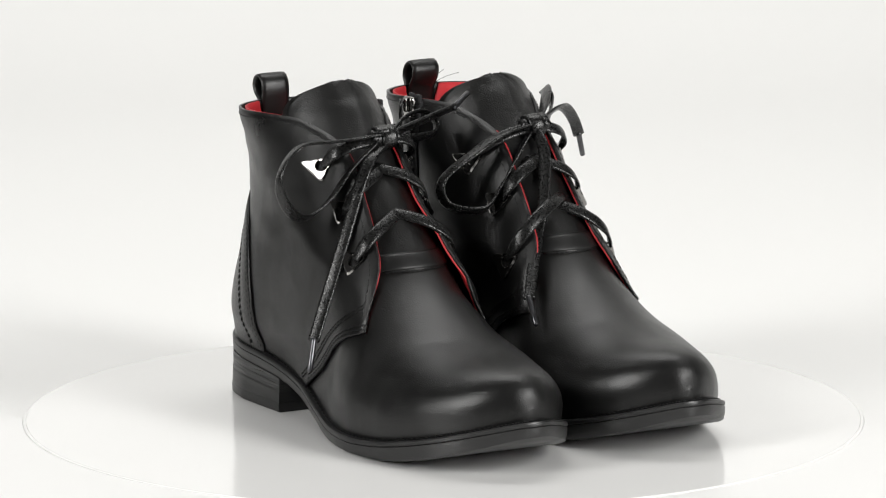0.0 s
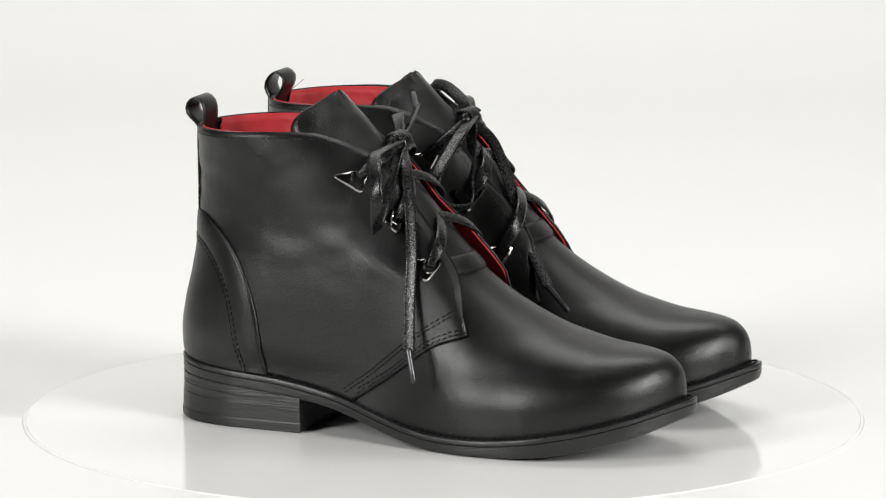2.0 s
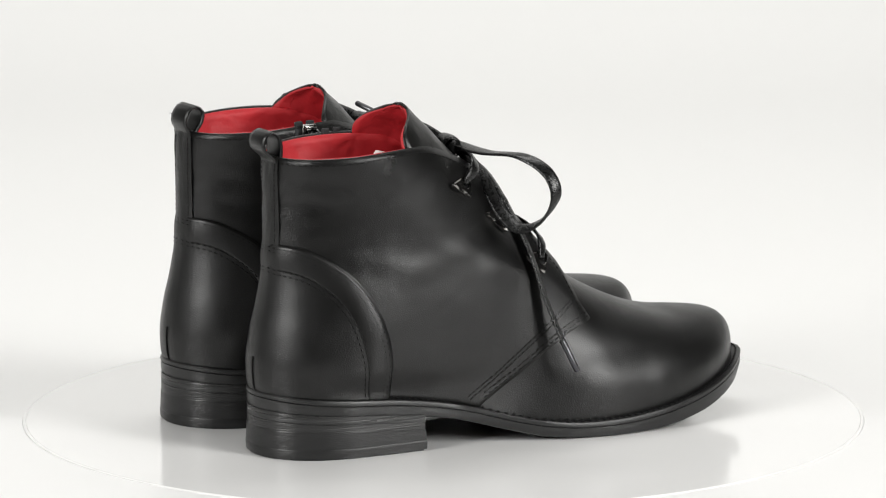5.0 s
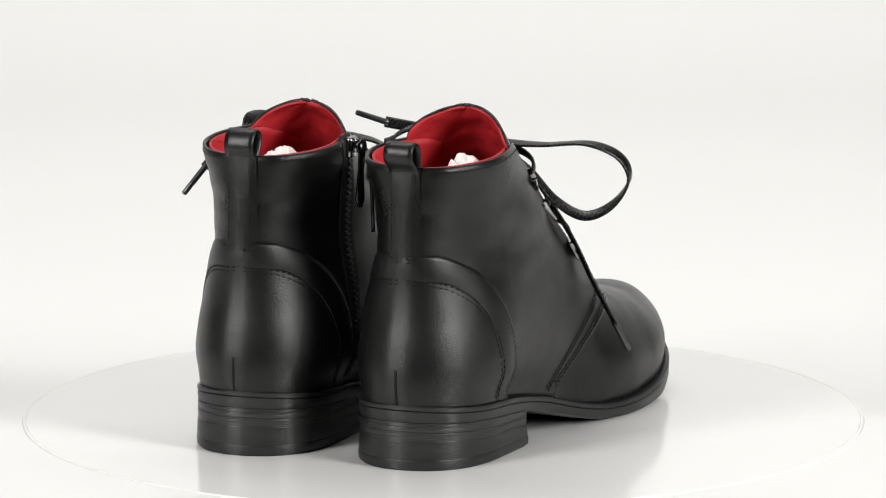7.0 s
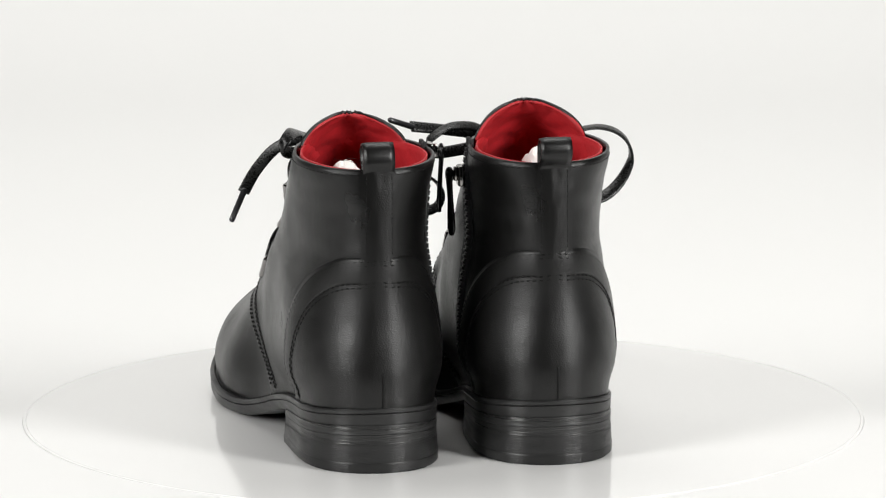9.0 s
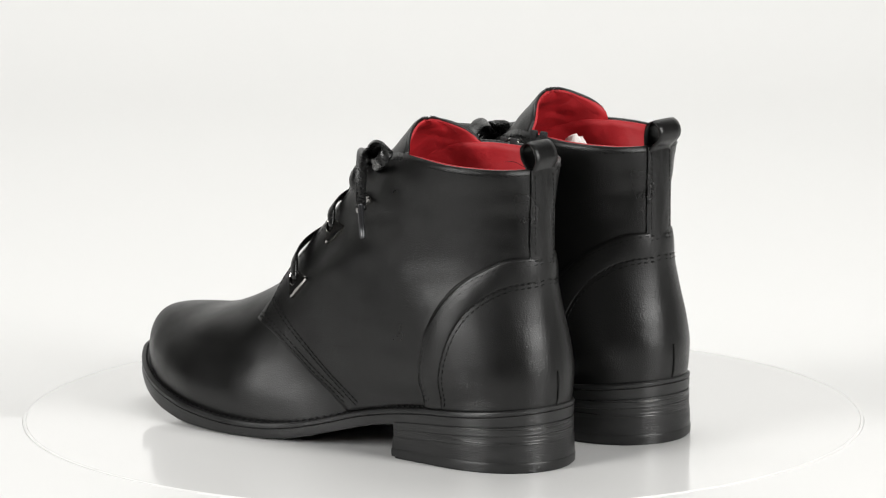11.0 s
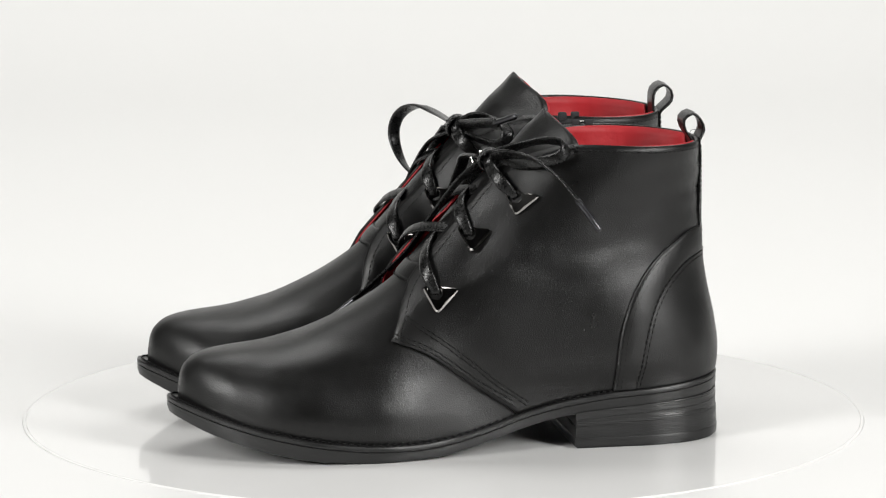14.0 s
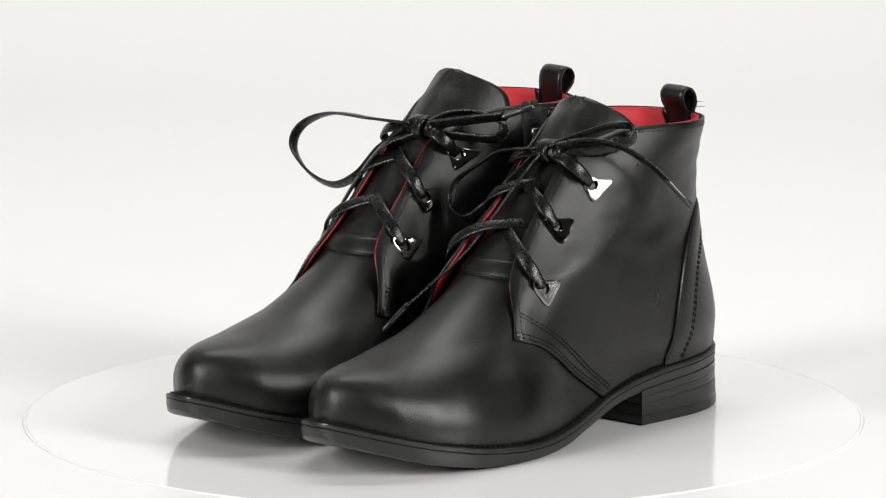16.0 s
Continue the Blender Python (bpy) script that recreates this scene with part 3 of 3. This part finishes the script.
def clear_of_upper(p, gap):
    """Lift a point (x, o, z) of a lace until it lies outside the boot."""
    p = Vector(p)
    for _ in range(60):
        side = 1 if p.y >= 0 else -1
        if p.z > 160 or p.x > 150 or abs(p.y) > half_width(p.x, p.z, side) + gap or p.z > RIDGE(max(p.x, -46)) + gap:
            break
        p += Vector((0.25, 0.2 * side, 0.35))
    return p


def build_laces(boot, lat, holes, laces):
    flat = ring_section(0.0068, 0.0017)

    def world_of(p):
        return Vector((p[0], p[1] * lat, p[2])) * 0.001
    bm = bmesh.new()
    hole = {k: Vector((v.x, v.y * lat, v.z)) for k, (v, n) in holes.items()}
    normal = {k: n for k, (v, n) in holes.items()}

    def strand(pts, na, nb):
        """A lace that comes up through a plate and lies flat, turning from the normal na to nb."""
        line = curve_points(pts, 1.6)
        path = [world_of(q) for q in line]
        side, wide, run = [], [], 0.0
        for i, c in enumerate(path):
            t = (path[min(i + 1, len(path) - 1)] - path[max(i - 1, 0)]).normalized()
            if i:
                run += (path[i] - path[i - 1]).length * 1000
            k = ease((run - 4) / 22)
            n = na.lerp(nb, k)
            if run < 4.5:
                n = n - Vector(pts[3] - pts[1]).normalized() * (1 - run / 4.5) * 1.2
            n = Vector((n.x, n.y * lat, n.z))
            side.append(t.cross(n).normalized())
            wide.append(0.66 + 0.34 * ease((run - 4) / 8))
        for i in range(1, len(side)):
            if side[i].dot(side[i - 1]) < 0:
                side[i] = -side[i]
        add_sweep(bm, path, flat, side, wide)

    def cross(a, b, lift):
        pa, na = hole[a], normal[a]
        zb = hole[b].z - 1.0
        pb = Vector((front_at(20, zb, b[1]), b[1] * 20, zb))
        go = (pb - pa).normalized()
        pts = [pa - na * 4.0 - go * 0.6, pa - na * 1.0 - go * 0.2, pa + na * 1.0 + go * 1.6]
        pts += taut(pa + na * 1.4 + go * 2.4, pb, Vector((0.75, 0.25 * a[1], 0.6)).normalized(), 1.9 + lift, 0.52)[1:]
        strand(pts, na, Vector((0.78, 0.12 * a[1], 0.62)))
    knot = Vector(laces["knot"])
    for k in (2, 1):
        cross((k, 1), (k - 1, -1), 0.0)
        cross((k, -1), (k - 1, 1), 0.9)
    for o in (1, -1):
        p, n = hole[(0, o)], normal[(0, o)]
        go = (knot - p).normalized()
        pts = [p - n * 4.0 - go * 0.6, p - n * 1.0 - go * 0.2, p + n * 1.0 + go * 1.6, *taut(p + n * 1.4 + go * 2.4, knot + Vector((0, 3 * o, -1)), Vector((0.7, 0.5 * o, 0.5)).normalized(), 2.4, 0.7)[1:]]
        strand(pts, n, Vector((0.7, 0.45 * o, 0.6)))
    bmesh.ops.recalc_face_normals(bm, faces=bm.faces)
    lace = part("lace", bm, LACE, boot, "flat waxed black lace tied in a bow")
    # knot: a band wound round the strands
    bm = bmesh.new()
    pts = []
    for i in range(26):
        a = 2 * math.pi * i / 19
        pts.append(knot + Vector((0.8, 0, 0.6)) * 4.6 * math.cos(a) + Vector((-0.6, 0, 0.8)) * 5.6 * math.sin(a) + Vector((0, 2.4 - 4.8 * i / 25, 0)))
    path = [world_of(q) for q in pts]
    add_sweep(bm, path, ring_section(0.0085, 0.0021), [(0.15, 1, 0.1)] * len(path))
    path = [world_of(knot + Vector((0.5 * math.sin(k), k * 1.7, 0.8 * math.cos(k * 1.3)))) for k in range(-5, 6)]
    add_sweep(bm, path, ring_section(0.0072, 0.0062), [(0.6, 0, -0.8)] * len(path))
    bmesh.ops.recalc_face_normals(bm, faces=bm.faces)
    part("knot", bm, LACE, lace)
    for key in ("loop", "small_loop"):
        pts, side = laces[key]
        path = [world_of(clear_of_upper(q, 2.0)) for q in curve_points(pts, 2.0)]
        sides = []
        for i in range(len(path)):
            w = 0.35 * math.sin(2 * math.pi * i / len(path))
            sides.append(Vector((side[0], side[1] * lat + w * lat, side[2] - w)))
        bm = bmesh.new()
        add_sweep(bm, path, flat, sides)
        bmesh.ops.recalc_face_normals(bm, faces=bm.faces)
        part("bow_loop", bm, LACE, lace)
    for k, pts in enumerate(laces["ends"]):
        body = [clear_of_upper(q, 2.6) for q in curve_points(pts[:-1], 2.0)]
        path = [world_of(q) for q in body]
        side = []
        for i, c in enumerate(path):
            t = (path[min(i + 1, len(path) - 1)] - path[max(i - 1, 0)]).normalized()
            out = Vector((0.75, 0.75 * math.copysign(1, pts[-1][1]) * lat, 0.25)) if k == 0 else Vector((-0.75, 0.1, 0.6))
            side.append(t.cross(out.normalized()))
        bm = bmesh.new()
        add_sweep(bm, path, ring_section(0.0064, 0.0017), side)
        bmesh.ops.recalc_face_normals(bm, faces=bm.faces)
        part("lace_end", bm, LACE, lace)
        a, b = path[-1], world_of(pts[-1])
        d = (b - a).normalized()
        bm = bmesh.new()
        path = [a - d * 0.002, a - d * 0.0012, a, a.lerp(b, 0.5), b - d * 0.0008, b]
        rings = []
        up = Vector((0.3, 0.2, 0.9))
        s1 = d.cross(up).normalized()
        s2 = d.cross(s1)
        for q, rad in zip(path, (0.0012, 0.00175, 0.00165, 0.00155, 0.0015, 0.0009)):
            rings.append([q + (s1 * math.cos(g) + s2 * math.sin(g)) * rad for g in [2 * math.pi * m / 10 for m in range(10)]])
        v = add_grid(bm, rings, close_v=True)
        bm.faces.new(v[0])
        bm.faces.new(v[-1][::-1])
        bmesh.ops.recalc_face_normals(bm, faces=bm.faces)
        part("aglet", bm, AGLET, lace, "dark metal lace tip")


def build_paper(lat, top):
    """A wad of tissue that fills the boot's shaft."""
    bm = bmesh.new()
    bmesh.ops.create_icosphere(bm, subdivisions=5, radius=1.0)
    for v in bm.verts:
        p = v.co.copy()
        k = 1 + 0.16 * noise.noise(p * 1.7 + Vector((lat * 5, 0, 0))) + 0.10 * abs(noise.noise(p * 4.1 + Vector((0, lat * 3, 1)))) \
            - 0.09 * abs(noise.noise(p * 8.3))
        v.co = Vector((-64 + p.x * 27 * k, (p.y * 21 * k + 5) * lat, 31 + (top - 31) / 2 * (1 + p.z * min(k, 1.03)))) * 0.001
    low = min(v.co.z for v in bm.verts)
    for v in bm.verts:
        v.co.z += 0.0285 - low if v.co.z < 0.06 else 0
    ob = part("tissue_paper", bm, PAPER, smooth=False)
    tagged(ob, "crumpled white tissue paper stuffed into the boot shaft", "tissue paper", group="paper stuffing")
    return ob


def band_rows(o):
    """The raised band between the two stitched lines of the counter."""
    a = curve_points([(x, 0, z) for x, z in COUNTER_LINE], 0.5)
    b = curve_points([(x, 0, z) for x, z in BAND_LINE], 0.5)
    rows = []
    for i in range(61):
        p, q = a[round((len(a) - 1) * i / 60)], b[round((len(b) - 1) * i / 60)]
        row = []
        for j in range(9):
            w = p.lerp(q, 1 - j / 8)
            x = w.x + (BACK_X(w.z) + 127) * max(0.0, (-84 - w.x) / 43) ** 1.5 if w.x < -84 else w.x
            row.append(spot(max(x, BACK_X(w.z)), w.z, o, 2.2 + 0.75 * math.sin(math.pi * j / 8) ** 0.7))
        rows.append(row)
    return rows


def build_boot(name, lat, eyelets, tongue_top, lean, zip_drop, laces):
    boot = new(name)
    part("vamp", build_vamp(lat), LEATHER, boot, "smooth black leather vamp with a rounded toe")
    part("welt", build_welt(lat), RUBBER, boot, "stitched black welt", crisp=40)
    part("outsole", build_outsole(lat), RUBBER, boot, "black rubber outsole with a ribbed edge", crisp=32)
    heel = part("heel", build_heel(lat, [(5.9, 1.4), (6.7, 1.2), (7.1, 0.6), (10.0, 0.45), (14.0, 0.4), (0.80, 0.35), (0.806, 0.6),
                                         (0.812, 0.3), (1.0, 0.3)]), STACK, boot, "low stacked black heel", crisp=32)
    part("top_lift", build_heel(lat, [(0.0, 1.0), (0.6, 0.1), (1.2, -0.3), (4.8, -0.5), (5.5, -0.3), (5.9, 0.3), (6.0, 1.4)]), RUBBER, heel, crisp=32)
    quarter = None
    for o, label in ((1, "outer leather quarter of the boot"), (-1, "inner leather quarter with a side zip")):
        rows = patch(o, -127, 44.8, QUARTER_LOW, COLLAR, 0.4, lifted=True)
        bm = sheet(mm(flip(rows, lat)), 0.0, 0.0016 * (1 if o * lat < 0 else -1))
        quarter = part("quarter", bm, LEATHER_QUARTER, boot, label)
        # red edge that shows under the facing
        rows = patch(o, -60, 44.0, lambda x: max(COLLAR(x) - 11, QUARTER_LOW(x) + 1.0), lambda x: COLLAR(x) + ((0.1 if o > 0 else 0.4) - 1.4 * ease((x - 33) / 8) if x > -20 else -1.5), 0.0, nz=10, power=1.0, lifted=True)
        bm = sheet(mm(flip(rows, lat)), -0.0004, 0.0004)
        part("facing_edge", bm, RED_EDGE, quarter, "red leather edge under the facing")
    rows = both_sides(lambda o: patch(o, -127, -72, lambda x: 0, COUNTER_TOP, 1.9, nx=90, power=1.4))
    part("heel_counter", sheet(mm(flip(rows, lat)), 0, 0.0011 * -lat), LEATHER, boot)
    rows = both_sides(band_rows)
    part("counter_band", sheet(mm(flip(rows, lat)), 0, 0.0007 * -lat), LEATHER, boot, "curved leather band edged with double stitching")
    rows = tongue_rows(lat, tongue_top, 0.6, lean)
    tongue = part("tongue", sheet(rows, -0.0008, 0.0008), LEATHER_SOFT, boot, "soft creased black leather tongue")
    rows = tongue_rows(lat, tongue_top - 1.2, 2.6, lean)
    part("tongue_lining", sheet(rows, -0.0006, 0.0006), RED, tongue, "red leather tongue lining")
    edge = [Vector((q.x, q.y * lat, q.z)) * 1000 for q in [row[3] for row in rows[20:]] + list(rows[-2][6:-6]) + [row[-4] for row in rows[20:]][::-1]]
    pts = curve_points([Vector((q.x - 0.9, q.y, q.z)) for q in edge[::3]], 2.8)
    tagged(part("lining_stitching", stitches([pts], lat, 1.9, 0.6), RED_EDGE, tongue), kind="stuff")
    for o in (1, -1):
        bm = sheet(mm(flip(lining_rows(o, lat, 2.2), lat)), -0.0005, 0.0005)
        part("lining", bm, RED, boot, "bright red leather lining")
    path = strap_path(lat, 4.5 if lat > 0 else -1.5)
    bm = bmesh.new()
    add_sweep(bm, path, ring_section(0.0170, 0.0015), [(0, 1, 0)] * len(path))
    bmesh.ops.recalc_face_normals(bm, faces=bm.faces)
    tab = part("pull_tab", bm, LEATHER, boot, "black leather pull loop at the back")
    rows = []
    for i in range(25):
        y = 8.6 * (i - 12) / 12
        row = []
        for z in np.linspace(107, 156, 20):
            row.append(Vector((back_at(y, z) - 2.45 - 0.25 * noise.noise(Vector((y * 0.3, lat, z * 0.25))), y * 1.03, z)))
        rows.append(row)
    part("back_strip", sheet(mm(flip(rows, lat)), -0.0007, 0.0007), LEATHER_QUARTER, boot, "narrow leather strip over the back seam", crisp=50)
    if lat > 0:
        for k, way in enumerate(((-4, 9, 6), (2, 13, 3))):
            base = Vector((-119, 6 + 2 * k, 157))
            pts = [base, base + Vector(way) * 0.4 + Vector((2, 0, 2)), base + Vector(way) + Vector((0, 1, 1.5 * k))]
            path = [q * 0.001 for q in curve_points(pts, 1.2)]
            bm = bmesh.new()
            add_sweep(bm, path, ring_section(0.00022, 0.00022), [(1, 0.2, 0)] * len(path))
            part("loose_thread", bm, THREAD, tab, "loose end of thread")
    holes = {}
    for o in (1, -1):
        for k, (corners, hole, turn, nod) in enumerate(eyelets):
            bm, at, nn = triangle_plate(lat, o, corners, hole, turn, nod)
            part("eyelet", bm, GUNMETAL, boot, "polished gunmetal triangular lace plate", crisp=25)
            holes[(k, o)] = (at, nn)
    build_seams(boot, lat)
    build_zip(boot, lat, zip_drop)
    build_laces(boot, lat, holes, laces)
    return boot


# lace plates: three corners, the hole, and how far each is turned and tipped (degrees)
EYELETS_RIGHT = ((((-36, 137), (-21, 128), (-20, 140)), (-24, 136.5), -12, 0), (((-13, 119.5), (-0.3, 107), (3, 118.5)), (-1, 115.2), 0, -14),
                 (((7.6, 95), (19.3, 84), (23.5, 94)), (18.8, 91.8), -12, 0))
EYELETS_LEFT = ((((-35, 133), (-22, 122.5), (-18, 134.5)), (-23, 132), -7, 0), (((-10.5, 115), (0.7, 102.3), (6, 114.5)), (1, 111.6), 0, -14),
                (((9, 86.5), (21, 74), (26.5, 86)), (20.6, 83.6), -3, 0))


# loops and ends of the bows: points (x, outward, z) and the way the flat of the lace lies across
LACES_RIGHT = {
    "knot": (-14, -7, 151),
    "loop": [((-12, -4, 152), (-9.9, 25, 152), (-2.4, 48.9, 153), (5, 63.5, 146), (7.5, 68, 134), (4, 60, 120.5), (-2, 47, 114.4), (-5, 32, 121.5),
              (-7, 17, 137), (-10, 0, 149)), (0.85, -0.15, 0.45)],
    "small_loop": [((-15, -12, 153), (-22, -24, 159), (-29, -38, 160), (-34, -49, 154), (-31, -47, 147.5), (-24, -32, 147), (-15, -12, 149)),
                   (0.8, 0.1, 0.6)],
    "ends": [((-12, -6, 149), (-1, 11.4, 138), (10.5, 31, 104), (15, 44, 76), (19.6, 54.9, 53.3), (25.1, 60.4, 38.4)),
             ((-14, -10, 152), (-20, -35, 157), (-26.9, -57.1, 161), (-35, -70.3, 166.4))],
}
LACES_LEFT = {
    "knot": (-12, 6, 149),
    "loop": [((-9, 3, 150), (-5, -20, 147), (-5.3, -34, 140), (-6, -55, 126), (-2, -54, 113), (5, -36.4, 110), (1, -24, 119), (-3, -13, 131),
              (-8, 0, 146)), (0.85, 0.15, 0.45)],
    "small_loop": [((-12, 9, 151), (-22, 18, 157), (-36, 28, 162), (-46, 33, 161), (-44, 36, 155), (-30, 26, 150), (-13, 9, 148)), (0.6, 0.1, 0.8)],
    "ends": [((-8, 4, 147), (4, 2, 137), (18, -7, 115), (28, -17, 97), (42, -29, 80), (51.4, -36.5, 69.5), (64.9, -40.5, 58)),
             ((-12, 10, 151), (-20, 24, 155), (-31.4, 37, 153), (-42, 49, 144), (-49.5, 57, 134), (-58.6, 65.2, 120.5))],
}

def slim_ball(boot):
    """Take a little off the outer side of the forefoot: the boots of the pair differ slightly in width."""
    for ob in boot.children_recursive:
        if ob.type != "MESH":
            continue
        for v in ob.data.vertices:
            x, y, z = v.co
            if x > -0.02 and y > 0.0:
                k = ease((x + 0.02) / 0.055) * ease((0.165 - x) / 0.05) * ease(y / 0.03) * (0.35 + 0.65 * ease((z - 0.015) / 0.02))
                v.co.y = y - 0.0028 * k


boot_right = build_boot("ankle_boot", -1, EYELETS_RIGHT, 177.0, 0.0, 14.0, LACES_RIGHT)
tagged(boot_right, "black leather lace-up ankle boot of a pair, bow tied loosely", "boot", group="pair of boots")
boot_left = build_boot("ankle_boot", 1, EYELETS_LEFT, 173.0, 0.0, 2.0, LACES_LEFT)
tagged(boot_left, "black leather lace-up ankle boot standing on the turntable", "boot", group="pair of boots")
slim_ball(boot_left)
paper_right = build_paper(-1, 153.0)
paper_left = build_paper(1, 150.0)


# ---------------------------------------------------------------- the turning
def motions():
    times = [0.5 * k for k in range(33)]
    for thing, (x, y, turn) in ((TURNTABLE, (0, 0, 0)), (boot_right, BOOT_RIGHT), (boot_left, BOOT_LEFT),
                                   (paper_right, BOOT_RIGHT), (paper_left, BOOT_LEFT)):
        here = pose(x, y, 0, 0, 0, turn)
        walk(thing, [(t, pose(0, 0, 0, 0, 0, TURN_RATE * (t - TURN_ZERO)) @ here) for t in times])


motions()
